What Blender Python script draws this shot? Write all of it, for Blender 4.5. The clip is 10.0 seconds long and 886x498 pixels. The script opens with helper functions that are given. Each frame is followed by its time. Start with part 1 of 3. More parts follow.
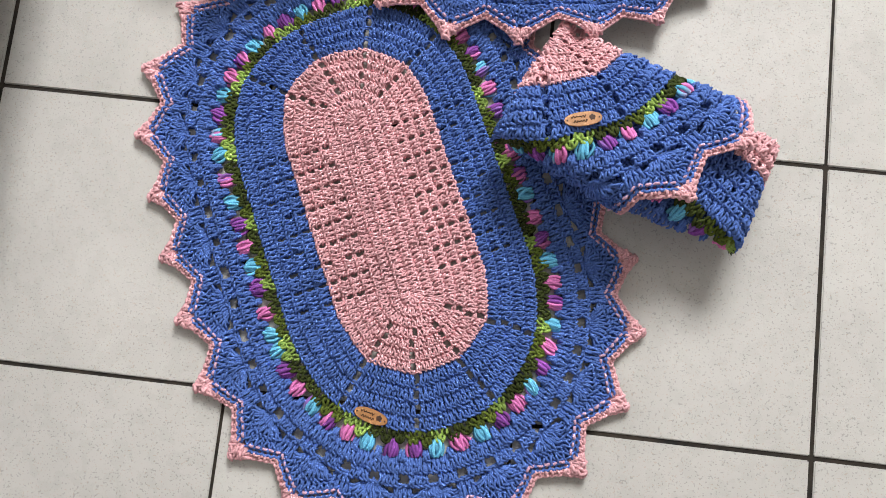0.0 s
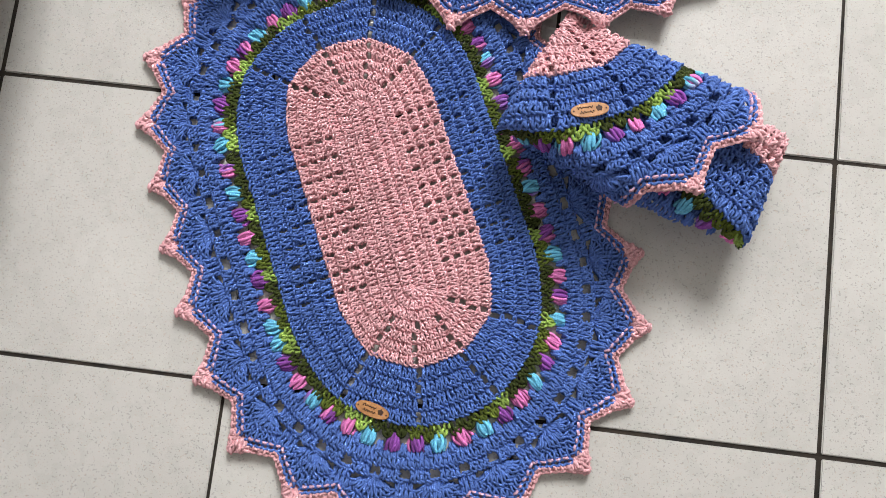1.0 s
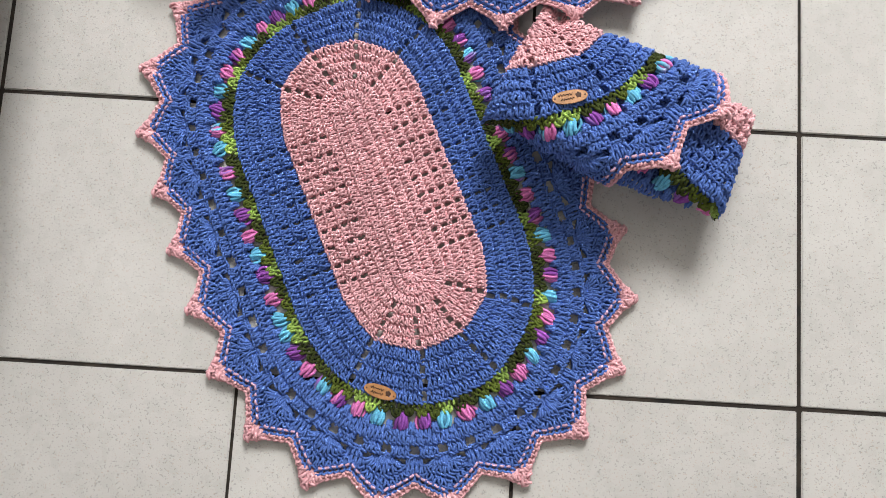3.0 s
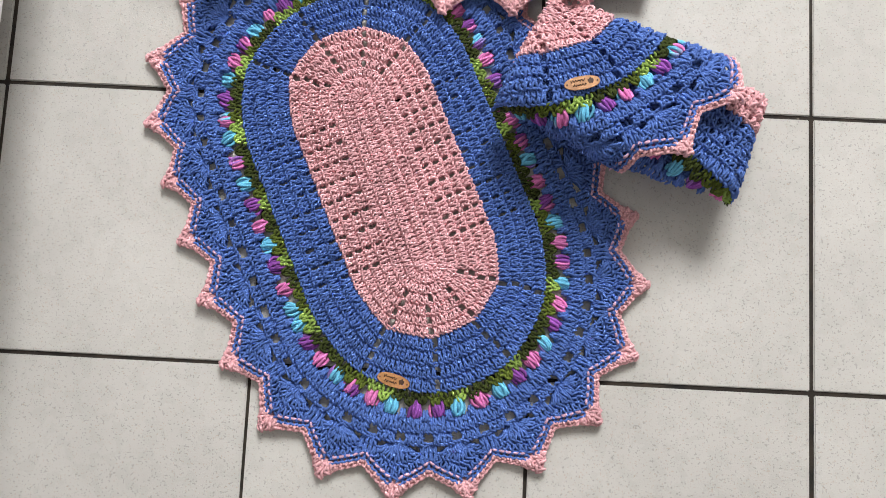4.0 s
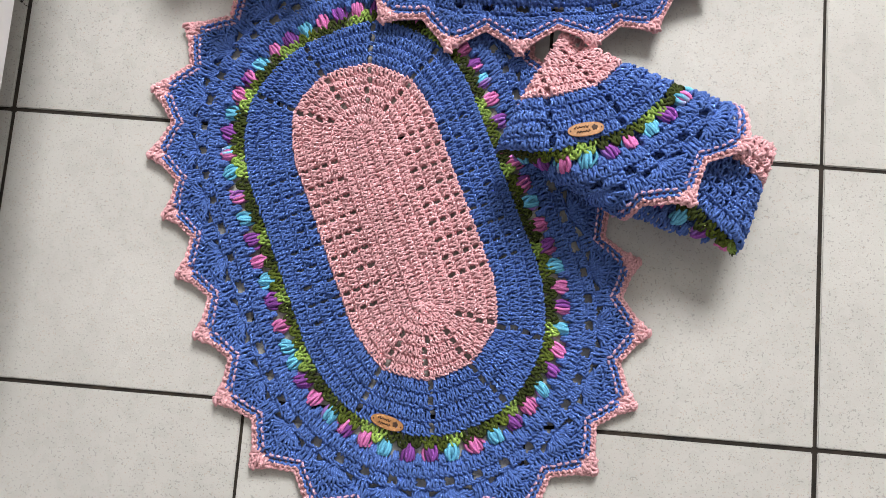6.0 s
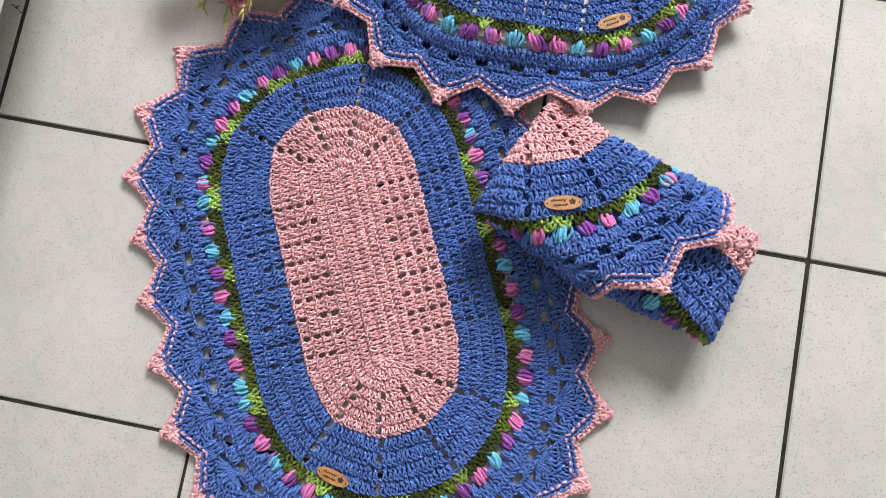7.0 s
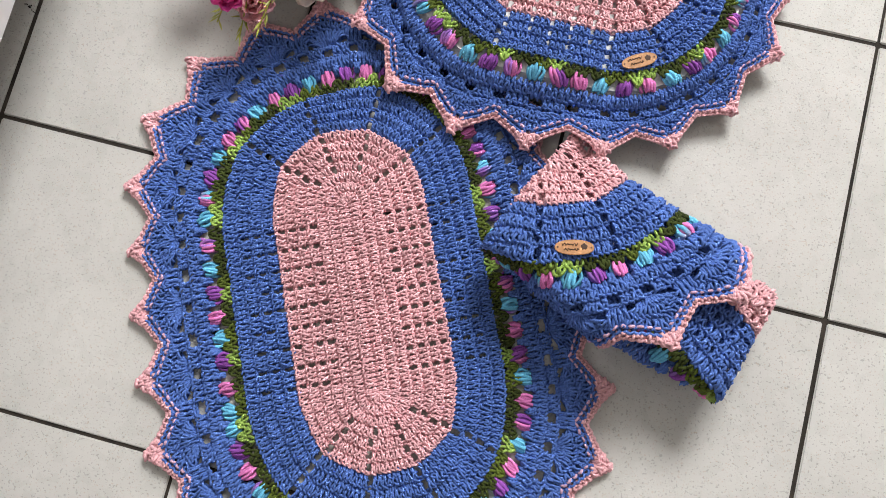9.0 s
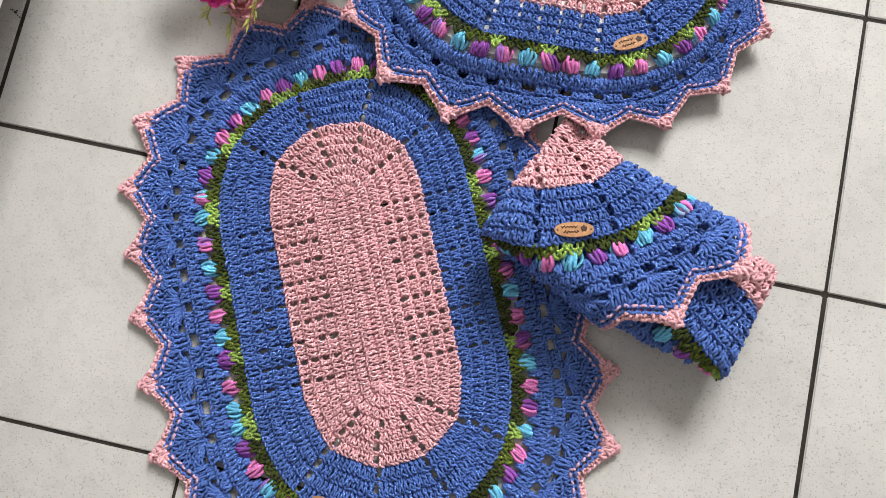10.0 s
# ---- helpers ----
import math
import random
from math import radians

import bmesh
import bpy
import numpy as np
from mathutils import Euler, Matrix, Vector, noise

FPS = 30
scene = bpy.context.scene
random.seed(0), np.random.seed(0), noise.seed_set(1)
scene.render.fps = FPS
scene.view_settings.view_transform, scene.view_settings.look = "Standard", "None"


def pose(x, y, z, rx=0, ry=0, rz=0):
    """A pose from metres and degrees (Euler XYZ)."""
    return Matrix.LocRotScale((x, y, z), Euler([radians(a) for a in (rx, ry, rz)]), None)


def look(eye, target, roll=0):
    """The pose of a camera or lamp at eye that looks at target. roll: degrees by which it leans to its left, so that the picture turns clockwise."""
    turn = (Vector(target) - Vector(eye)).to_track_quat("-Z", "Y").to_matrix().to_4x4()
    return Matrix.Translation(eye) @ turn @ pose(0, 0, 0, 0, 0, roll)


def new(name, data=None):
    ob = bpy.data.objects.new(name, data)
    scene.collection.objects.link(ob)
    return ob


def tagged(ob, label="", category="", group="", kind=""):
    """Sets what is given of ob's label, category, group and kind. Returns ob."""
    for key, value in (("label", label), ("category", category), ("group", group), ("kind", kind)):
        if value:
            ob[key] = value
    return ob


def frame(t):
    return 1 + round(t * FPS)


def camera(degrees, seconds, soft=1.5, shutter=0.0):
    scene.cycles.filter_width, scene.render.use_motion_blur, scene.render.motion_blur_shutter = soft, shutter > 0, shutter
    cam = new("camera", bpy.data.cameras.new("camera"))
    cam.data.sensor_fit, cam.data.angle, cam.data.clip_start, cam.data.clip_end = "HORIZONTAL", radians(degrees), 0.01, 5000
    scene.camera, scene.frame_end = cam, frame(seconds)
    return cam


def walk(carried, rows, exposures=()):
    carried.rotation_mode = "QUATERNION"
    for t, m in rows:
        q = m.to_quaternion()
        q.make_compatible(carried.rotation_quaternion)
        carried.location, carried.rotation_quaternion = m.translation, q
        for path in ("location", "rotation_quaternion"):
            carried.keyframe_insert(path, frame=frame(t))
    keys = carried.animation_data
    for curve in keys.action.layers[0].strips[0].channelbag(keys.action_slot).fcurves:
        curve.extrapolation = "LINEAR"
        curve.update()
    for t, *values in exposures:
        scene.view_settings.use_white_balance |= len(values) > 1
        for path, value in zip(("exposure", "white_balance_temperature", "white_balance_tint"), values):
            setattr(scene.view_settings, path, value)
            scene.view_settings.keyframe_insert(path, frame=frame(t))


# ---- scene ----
cam = camera(63.0, 10.0, 0.55)
PATH = [
    (0, (-0.391, -0.244, 0.832), (-0.485, -0.002, -1.152), -14.9),
    (0.5, (-0.391, -0.253, 0.821), (-0.498, -0.02, -1.163), -17.5),
    (1, (-0.392, -0.252, 0.821), (-0.492, -0.009, -1.161), -15.6),
    (1.5, (-0.384, -0.249, 0.839), (-0.473, 0.015, -1.142), -13.0),
    (2, (-0.392, -0.256, 0.86), (-0.458, 0.008, -1.122), -9.3),
    (2.5, (-0.397, -0.27, 0.893), (-0.445, -0.007, -1.089), -6.5),
    (3, (-0.408, -0.272, 0.865), (-0.45, -0.03, -1.12), -6.4),
    (4.5, (-0.425, -0.266, 0.863), (-0.461, -0.067, -1.126), -7.5),
    (5, (-0.425, -0.261, 0.867), (-0.471, -0.053, -1.122), -9.4),
    (5.2, (-0.42, -0.264, 0.868), (-0.478, -0.041, -1.119), -11.4),
    (6.3, (-0.394, -0.204, 0.845), (-0.488, 0.021, -1.14), -16.5),
    (6.5, (-0.38, -0.186, 0.838), (-0.488, 0.05, -1.145), -17.0),
    (7, (-0.364, -0.162, 0.841), (-0.487, 0.072, -1.141), -17.1),
    (7.5, (-0.365, -0.149, 0.832), (-0.501, 0.082, -1.15), -16.8),
    (8, (-0.366, -0.142, 0.834), (-0.517, 0.093, -1.146), -17.7),
    (8.5, (-0.371, -0.134, 0.832), (-0.524, 0.104, -1.148), -17.8),
    (9, (-0.369, -0.128, 0.819), (-0.518, 0.118, -1.16), -16.8),
    (9.5, (-0.369, -0.135, 0.817), (-0.507, 0.113, -1.163), -15.9),
    (10, (-0.374, -0.143, 0.816), (-0.502, 0.112, -1.163), -14.6),
]
walk(cam, [(t, look(eye, target, roll)) for t, eye, target, roll in PATH])

# ---- light ----
world = bpy.data.worlds.new("world")
scene.world = world
world.use_nodes = True
wn = world.node_tree
sky = wn.nodes.new("ShaderNodeTexSky")
sky.sky_type = "NISHITA"
sky.sun_disc = False
sky.sun_elevation, sky.sun_rotation = radians(40), radians(30)
wn.nodes["Background"].inputs["Strength"].default_value = 0.1
wn.links.new(sky.outputs["Color"], wn.nodes["Background"].inputs["Color"])

WIN = (-0.8, 1.1, 2.25, 3.9)          # window: x from, x to, z from, z to
NORTH, SOUTH, WEST, EAST, TOP = 3.4, -1.75, -1.75, 2.6, 4.1


def area(name, m, sx, sy, watts, color):
    lamp = bpy.data.lights.new(name, "AREA")
    lamp.shape, lamp.size, lamp.size_y, lamp.energy, lamp.color = "RECTANGLE", sx, sy, watts, color
    ob = new(name, lamp)
    ob.matrix_world = m
    return ob


area("window_daylight", look(((WIN[0] + WIN[1]) / 2, NORTH + 0.02, (WIN[2] + WIN[3]) / 2), (-0.35, 0.0, 0.0)), 1.75, 1.45, 296, (0.985, 0.985, 0.98))


# ---- materials ----
def material(name):
    m = bpy.data.materials.new(name)
    m.use_nodes = True
    return m, m.node_tree.nodes, m.node_tree.links, m.node_tree.nodes["Principled BSDF"]


def mix_color(nodes, links, fac, a, b, blend="MIX"):
    n = nodes.new("ShaderNodeMix")
    n.data_type, n.blend_type = "RGBA", blend
    for socket, value in ((n.inputs[0], fac), (n.inputs[6], a), (n.inputs[7], b)):
        if isinstance(value, (int, float)):
            socket.default_value = value
        elif isinstance(value, tuple):
            socket.default_value = (*value, 1)
        else:
            links.new(value, socket)
    return n.outputs[2]


def noise_tex(nodes, links, scale, detail=3.0, coords="Object", rough=0.55):
    tc = nodes.new("ShaderNodeTexCoord")
    n = nodes.new("ShaderNodeTexNoise")
    n.inputs["Scale"].default_value, n.inputs["Detail"].default_value, n.inputs["Roughness"].default_value = scale, detail, rough
    links.new(tc.outputs[coords], n.inputs["Vector"])
    return n.outputs["Fac"]


def ramp(nodes, links, value, stops):
    r = nodes.new("ShaderNodeValToRGB")
    while len(r.color_ramp.elements) < len(stops):
        r.color_ramp.elements.new(0.5)
    for e, (at, c) in zip(r.color_ramp.elements, stops):
        e.position, e.color = at, (c, c, c, 1) if isinstance(c, (int, float)) else (*c, 1)
    links.new(value, r.inputs["Fac"])
    return r.outputs["Color"]


def math_node(nodes, links, op, a, b=0.0):
    n = nodes.new("ShaderNodeMath")
    n.operation = op
    for socket, value in zip(n.inputs, (a, b)):
        if isinstance(value, (int, float)):
            socket.default_value = value
        else:
            links.new(value, socket)
    return n.outputs[0]


def bump(nodes, links, bsdf, height, strength, distance):
    b = nodes.new("ShaderNodeBump")
    b.inputs["Strength"].default_value, b.inputs["Distance"].default_value = strength, distance
    links.new(height, b.inputs["Height"])
    links.new(b.outputs["Normal"], bsdf.inputs["Normal"])


def yarn(name, color=None, pale=0.02):
    """Plied cotton yarn; with no colour it takes the dye stored on the strands."""
    m, nodes, links, bsdf = material(name)
    if color:
        rgb = nodes.new("ShaderNodeRGB")
        rgb.outputs[0].default_value = (*color, 1)
        base = rgb.outputs[0]
    else:
        att = nodes.new("ShaderNodeAttribute")
        att.attribute_name = "dye"
        base = att.outputs["Color"]
    fine = ramp(nodes, links, noise_tex(nodes, links, 900, 2), ((0.3, 0.72), (0.7, 1.18)))
    wide = ramp(nodes, links, noise_tex(nodes, links, 28, 3), ((0.3, 0.88), (0.7, 1.1)))
    col = mix_color(nodes, links, 1.0, base, fine, "MULTIPLY")
    col = mix_color(nodes, links, 1.0, col, wide, "MULTIPLY")
    geo = nodes.new("ShaderNodeNewGeometry")
    isle = ramp(nodes, links, geo.outputs["Random Per Island"], ((0.0, 0.9), (1.0, 1.08)))
    col = mix_color(nodes, links, 1.0, col, isle, "MULTIPLY")
    uv = nodes.new("ShaderNodeUVMap")
    sep = nodes.new("ShaderNodeSeparateXYZ")
    links.new(uv.outputs["UV"], sep.inputs[0])
    turns = math_node(nodes, links, "MULTIPLY", sep.outputs[0], 4.2)
    around = math_node(nodes, links, "MULTIPLY", sep.outputs[1], 18.85)
    ply = math_node(nodes, links, "SINE", math_node(nodes, links, "ADD", turns, around))
    ply = math_node(nodes, links, "ABSOLUTE", ply)
    # shade between the plies is put into the yarn's colour
    groove_shade = ramp(nodes, links, ply, ((0.0, 0.90), (0.5, 1.02)))
    col = mix_color(nodes, links, 1.0, col, groove_shade, "MULTIPLY")
    links.new(col, bsdf.inputs["Base Color"])
    bsdf.inputs["Roughness"].default_value = 0.82
    bsdf.inputs["Sheen Weight"].default_value = pale
    bsdf.inputs["Sheen Roughness"].default_value = 0.5
    bsdf.inputs["Specular IOR Level"].default_value = 0.15
    fuzz = math_node(nodes, links, "ADD", ply, math_node(nodes, links, "MULTIPLY", noise_tex(nodes, links, 1500, 1), 0.8))
    bump(nodes, links, bsdf, fuzz, 0.4, 0.0005)
    return m


PINK = yarn("pink_cotton_yarn", (0.74, 0.405, 0.435))
BLUE = yarn("blue_cotton_yarn", (0.085, 0.162, 0.458))
PALE = yarn("pale_pink_cotton_yarn", (0.60, 0.37, 0.49))
DYED = yarn("variegated_cotton_yarn", None)


def tile_material():
    m, nodes, links, bsdf = material("speckled_white_ceramic")
    info = nodes.new("ShaderNodeObjectInfo")
    tone = ramp(nodes, links, info.outputs["Random"], ((0.0, (0.468, 0.456, 0.428)), (1.0, (0.502, 0.490, 0.461))))
    tc = nodes.new("ShaderNodeTexCoord")
    shift = nodes.new("ShaderNodeVectorMath")
    shift.operation = "MULTIPLY_ADD"
    links.new(info.outputs["Random"], shift.inputs[1])
    shift.inputs[0].default_value = (13, 7, 3)
    links.new(tc.outputs["Object"], shift.inputs[2])
    def specks(scale, low, high):
        n = nodes.new("ShaderNodeTexNoise")
        n.inputs["Scale"].default_value, n.inputs["Detail"].default_value = scale, 0.6
        links.new(shift.outputs[0], n.inputs["Vector"])
        return ramp(nodes, links, n.outputs["Fac"], ((low, 0.0), (high, 1.0)))
    col = mix_color(nodes, links, math_node(nodes, links, "MULTIPLY", specks(430, 0.645, 0.71), 0.72), tone, (0.30, 0.29, 0.275))
    col = mix_color(nodes, links, math_node(nodes, links, "MULTIPLY", specks(450, 0.665, 0.72), 0.5), col, (0.42, 0.33, 0.26))
    grime = ramp(nodes, links, noise_tex(nodes, links, 7, 5), ((0.33, 0.92), (0.67, 1.05)))
    col = mix_color(nodes, links, 1.0, col, grime, "MULTIPLY")
    links.new(col, bsdf.inputs["Base Color"])
    wet = ramp(nodes, links, noise_tex(nodes, links, 45, 4), ((0.35, 0.22), (0.65, 0.36)))
    links.new(wet, bsdf.inputs["Roughness"])
    bsdf.inputs["Specular IOR Level"].default_value = 0.25
    pits = ramp(nodes, links, noise_tex(nodes, links, 430, 1), ((0.60, 0.0), (0.72, 1.0)))
    bump(nodes, links, bsdf, math_node(nodes, links, "ADD", pits, math_node(nodes, links, "MULTIPLY", noise_tex(nodes, links, 14, 2), 0.8)), 0.2, 0.0009)
    return m


def plain(name, a, b, scale, rough, height=0.2, depth=0.001, metal=0.0):
    m, nodes, links, bsdf = material(name)
    n = noise_tex(nodes, links, scale, 5)
    links.new(ramp(nodes, links, n, ((0.3, a), (0.7, b))), bsdf.inputs["Base Color"])
    bsdf.inputs["Roughness"].default_value, bsdf.inputs["Metallic"].default_value = rough, metal
    bump(nodes, links, bsdf, noise_tex(nodes, links, scale * 8, 3), height, depth)
    return m


TILE = tile_material()
GROUT = plain("dark_grout", (0.003, 0.0025, 0.002), (0.036, 0.025, 0.016), 34, 0.9, 0.7, 0.0012)
WALL = plain("painted_plaster", (0.28, 0.268, 0.256), (0.32, 0.308, 0.296), 3, 0.8)
CEILING = plain("white_ceiling_paint", (0.60, 0.59, 0.57), (0.66, 0.65, 0.63), 3, 0.85)
LACQUER = plain("white_lacquered_board", (0.74, 0.73, 0.71), (0.79, 0.78, 0.76), 6, 0.35, 0.05)
PLASTIC = plain("white_plastic", (0.80, 0.80, 0.79), (0.85, 0.85, 0.84), 9, 0.45, 0.05)
LEATHER = plain("tan_leather", (0.30, 0.135, 0.045), (0.44, 0.21, 0.08), 130, 0.55, 0.4, 0.0004)
BURNT = plain("burnt_print", (0.035, 0.014, 0.006), (0.06, 0.024, 0.01), 200, 0.7)
FRAME = plain("white_window_paint", (0.72, 0.72, 0.70), (0.78, 0.78, 0.76), 12, 0.4)
MAGENTA = plain("magenta_silk_petal", (0.84, 0.08, 0.42), (0.93, 0.22, 0.58), 60, 0.6)
ROSE = plain("rose_pink_silk_petal", (0.92, 0.46, 0.50), (0.96, 0.68, 0.70), 60, 0.6)
CREAM = plain("cream_silk_petal", (0.80, 0.70, 0.60), (0.90, 0.83, 0.75), 60, 0.6)
SPRIG = plain("yellow_green_plastic_leaf", (0.16, 0.20, 0.02), (0.42, 0.40, 0.05), 80, 0.45)
CERAMIC = plain("added_brown_pot", (0.085, 0.045, 0.03), (0.13, 0.07, 0.045), 20, 0.35)

gm, gn, gl, gb = material("window_glass")
gb.inputs["Transmission Weight"].default_value, gb.inputs["Roughness"].default_value, gb.inputs["IOR"].default_value = 1.0, 0.02, 1.45
GLASS = gm
for thin in (MAGENTA, ROSE, CREAM):                 # silk petals let some light through
    tn, tl = thin.node_tree.nodes, thin.node_tree.links
    old = tn["Principled BSDF"]
    veil, both = tn.new("ShaderNodeBsdfTranslucent"), tn.new("ShaderNodeMixShader")
    tl.new(old.inputs["Base Color"].links[0].from_socket, veil.inputs["Color"])
    both.inputs[0].default_value = 0.45
    tl.new(old.outputs[0], both.inputs[1]), tl.new(veil.outputs[0], both.inputs[2])
    tl.new(both.outputs[0], tn["Material Output"].inputs["Surface"])


# ---- mesh helpers ----
def part(name, bm, mat, parent=None, label=""):
    me = bpy.data.meshes.new(name)
    bm.to_mesh(me)
    bm.free()
    me.materials.append(mat)
    ob = new(name, me)
    if parent:
        ob.parent = parent
    return tagged(ob, label)


def box(x0, x1, y0, y1, z0, z1, bevel=0.0, segments=2):
    bm = bmesh.new()
    bmesh.ops.create_cube(bm, size=1)
    for v in bm.verts:
        v.co = Vector((x0 + (v.co.x + 0.5) * (x1 - x0), y0 + (v.co.y + 0.5) * (y1 - y0), z0 + (v.co.z + 0.5) * (z1 - z0)))
    if bevel:
        bmesh.ops.bevel(bm, geom=bm.edges[:], offset=bevel, segments=segments, affect="EDGES")
        for f in bm.faces:
            f.smooth = False
    return bm


# ---- room ----
def structure(name, bm, mat, label, category, parent=None):
    return tagged(part(name, bm, mat, parent), label, category, kind="structure")


# unseen walls and ceiling, added; their tone sets the bounced fill light
structure("wall_south", box(WEST - 0.1, EAST + 0.1, SOUTH - 0.1, SOUTH, 0, TOP), WALL, "plain pale plaster wall, unseen, added to bounce light", "wall")
structure("wall_west", box(WEST - 0.1, WEST, SOUTH, NORTH, 0, TOP), WALL, "plain pale plaster wall, unseen, added to bounce light", "wall")
structure("wall_east", box(EAST, EAST + 0.1, SOUTH, NORTH, 0, TOP), WALL, "plain pale plaster wall, unseen, added to bounce light", "wall")
structure("ceiling", box(WEST - 0.1, EAST + 0.1, SOUTH - 0.1, NORTH + 0.12, TOP, TOP + 0.1), CEILING, "plain white ceiling, unseen, added to bounce light", "ceiling")
bm = bmesh.new()
for x0, x1, z0, z1 in ((WEST - 0.1, WIN[0], 0, TOP), (WIN[1], EAST + 0.1, 0, TOP), (WIN[0], WIN[1], 0, WIN[2]), (WIN[0], WIN[1], WIN[3], TOP)):
    b = box(x0, x1, NORTH, NORTH + 0.12, z0, z1)
    me = bpy.data.meshes.new("tmp")
    b.to_mesh(me)
    b.free()
    bm.from_mesh(me)
    bpy.data.meshes.remove(me)
structure("wall_north", bm, WALL, "plain pale plaster wall with a window opening, unseen, added to bounce light", "wall")
window = tagged(new("window_1"), "white framed window giving soft daylight", "window", kind="structure")
for x0, x1, z0, z1 in ((WIN[0], WIN[1], WIN[2], WIN[2] + 0.05), (WIN[0], WIN[1], WIN[3] - 0.05, WIN[3]),
                       (WIN[0], WIN[0] + 0.05, WIN[2] + 0.05, WIN[3] - 0.05), (WIN[1] - 0.05, WIN[1], WIN[2] + 0.05, WIN[3] - 0.05)):
    part("window_frame", box(x0, x1, NORTH + 0.05, NORTH + 0.1, z0, z1, 0.004), FRAME, window)
pane = part("pane", box(WIN[0] + 0.05, WIN[1] - 0.05, NORTH + 0.072, NORTH + 0.078, WIN[2] + 0.05, WIN[3] - 0.05), GLASS, window)
pane.visible_shadow = False

# white cabinet beside the rugs
cabinet = tagged(new("cabinet"), "white lacquered cabinet standing on the tiled floor", "cabinet")
part("body", box(-1.55, -0.927, -0.5, 1.1, 0.115, 0.9, 0.003), LACQUER, cabinet)
part("plinth", box(-1.53, -1.13, -0.48, 1.08, 0.0, 0.115), LACQUER, cabinet)


# ---- crochet ----
def tubes(lines, radius, sides=5):
    """Round strands about many centre lines of one length: vertices, faces, uv of each vertex."""
    m, k, _ = lines.shape
    tan = np.gradient(lines, axis=1)
    tan /= np.linalg.norm(tan, axis=2, keepdims=True) + 1e-12
    up = np.zeros_like(tan)
    up[..., 2] = 1
    side = np.cross(tan, up)
    size = np.linalg.norm(side, axis=2, keepdims=True)
    side = np.where(size > 1e-3, side / (size + 1e-12), np.array((1.0, 0, 0)))
    up = np.cross(side, tan)
    a = np.linspace(0, 2 * np.pi, sides, endpoint=False)
    radius = np.broadcast_to(np.asarray(radius, float), (m, k))[..., None, None]
    v = lines[:, :, None, :] + radius * (np.cos(a)[None, None, :, None] * side[:, :, None, :] + np.sin(a)[None, None, :, None] * up[:, :, None, :])
    step = np.linalg.norm(np.diff(lines, axis=1), axis=2)
    run = np.concatenate((np.zeros((m, 1)), np.cumsum(step, 1)), 1) / 0.0026
    uv = np.zeros((m, k, sides, 2))
    uv[..., 0] = run[:, :, None]
    uv[..., 1] = (a / (2 * np.pi))[None, None, :]
    i, j = np.meshgrid(np.arange(k - 1), np.arange(sides), indexing="ij")
    n = (j + 1) % sides
    quad = np.stack((i * sides + j, i * sides + n, (i + 1) * sides + n, (i + 1) * sides + j), -1).reshape(-1, 4)
    f = (quad[None] + (np.arange(m) * k * sides)[:, None, None]).reshape(-1, 4)
    return v.reshape(-1, 3), f, uv.reshape(-1, 2)


class Cloth:
    """Strands gathered for one part, in the flat plan of the piece."""

    def __init__(self):
        self.v, self.f, self.uv, self.dye, self.count = [], [], [], [], 0

    def add(self, lines, radius, dye=(1, 1, 1), sides=5):
        lines = np.asarray(lines, float)
        if len(lines) == 0:
            return
        v, f, uv = tubes(lines, radius, sides)
        dye = np.asarray(dye, float)
        if dye.ndim == 2:
            dye = np.repeat(dye, len(v) // len(lines), 0)
        elif dye.ndim == 1:
            dye = np.tile(dye, (len(v), 1))
        else:
            dye = np.repeat(dye.reshape(-1, 3), sides, 0)
        self.v.append(v), self.f.append(f + self.count), self.uv.append(uv), self.dye.append(dye)
        self.count += len(v)

    def sheet(self, quads, dye=(1, 1, 1)):
        """Flat backs of stitches: (m, 4, 3)."""
        if len(quads) == 0:
            return
        m = len(quads)
        self.v.append(quads.reshape(-1, 3)), self.f.append(np.arange(4 * m).reshape(-1, 4) + self.count)
        self.uv.append(np.full((4 * m, 2), 0.3)), self.dye.append(np.tile(np.asarray(dye, float), (4 * m, 1)))
        self.count += 4 * m

    def mesh(self, name, mat, bend, parent, label=""):
        if not self.v:
            return None
        v, f, uv, dye = (np.concatenate(x) for x in (self.v, self.f, self.uv, self.dye))
        v, keep = bend(v)
        if not keep.all():
            good = keep[f].all(1)
            f = f[good]
            if len(f) == 0:
                return None
            used = np.unique(f)
            back = np.zeros(len(v), int)
            back[used] = np.arange(len(used))
            v, uv, dye, f = v[used], uv[used], dye[used], back[f]
        me = bpy.data.meshes.new(name)
        me.vertices.add(len(v)), me.loops.add(4 * len(f)), me.polygons.add(len(f))
        me.vertices.foreach_set("co", v.ravel())
        me.loops.foreach_set("vertex_index", f.ravel())
        me.polygons.foreach_set("loop_start", np.arange(0, 4 * len(f), 4))
        me.polygons.foreach_set("use_smooth", np.ones(len(f), bool))
        me.uv_layers.new(name="UVMap").data.foreach_set("uv", uv[f.ravel()].ravel())
        me.attributes.new("dye", "FLOAT_COLOR", "POINT").data.foreach_set("color", np.c_[dye, np.ones(len(dye))].ravel())
        me.update()
        me.validate()
        me.materials.append(mat)
        ob = new(name, me)
        ob.parent = parent
        return tagged(ob, label)


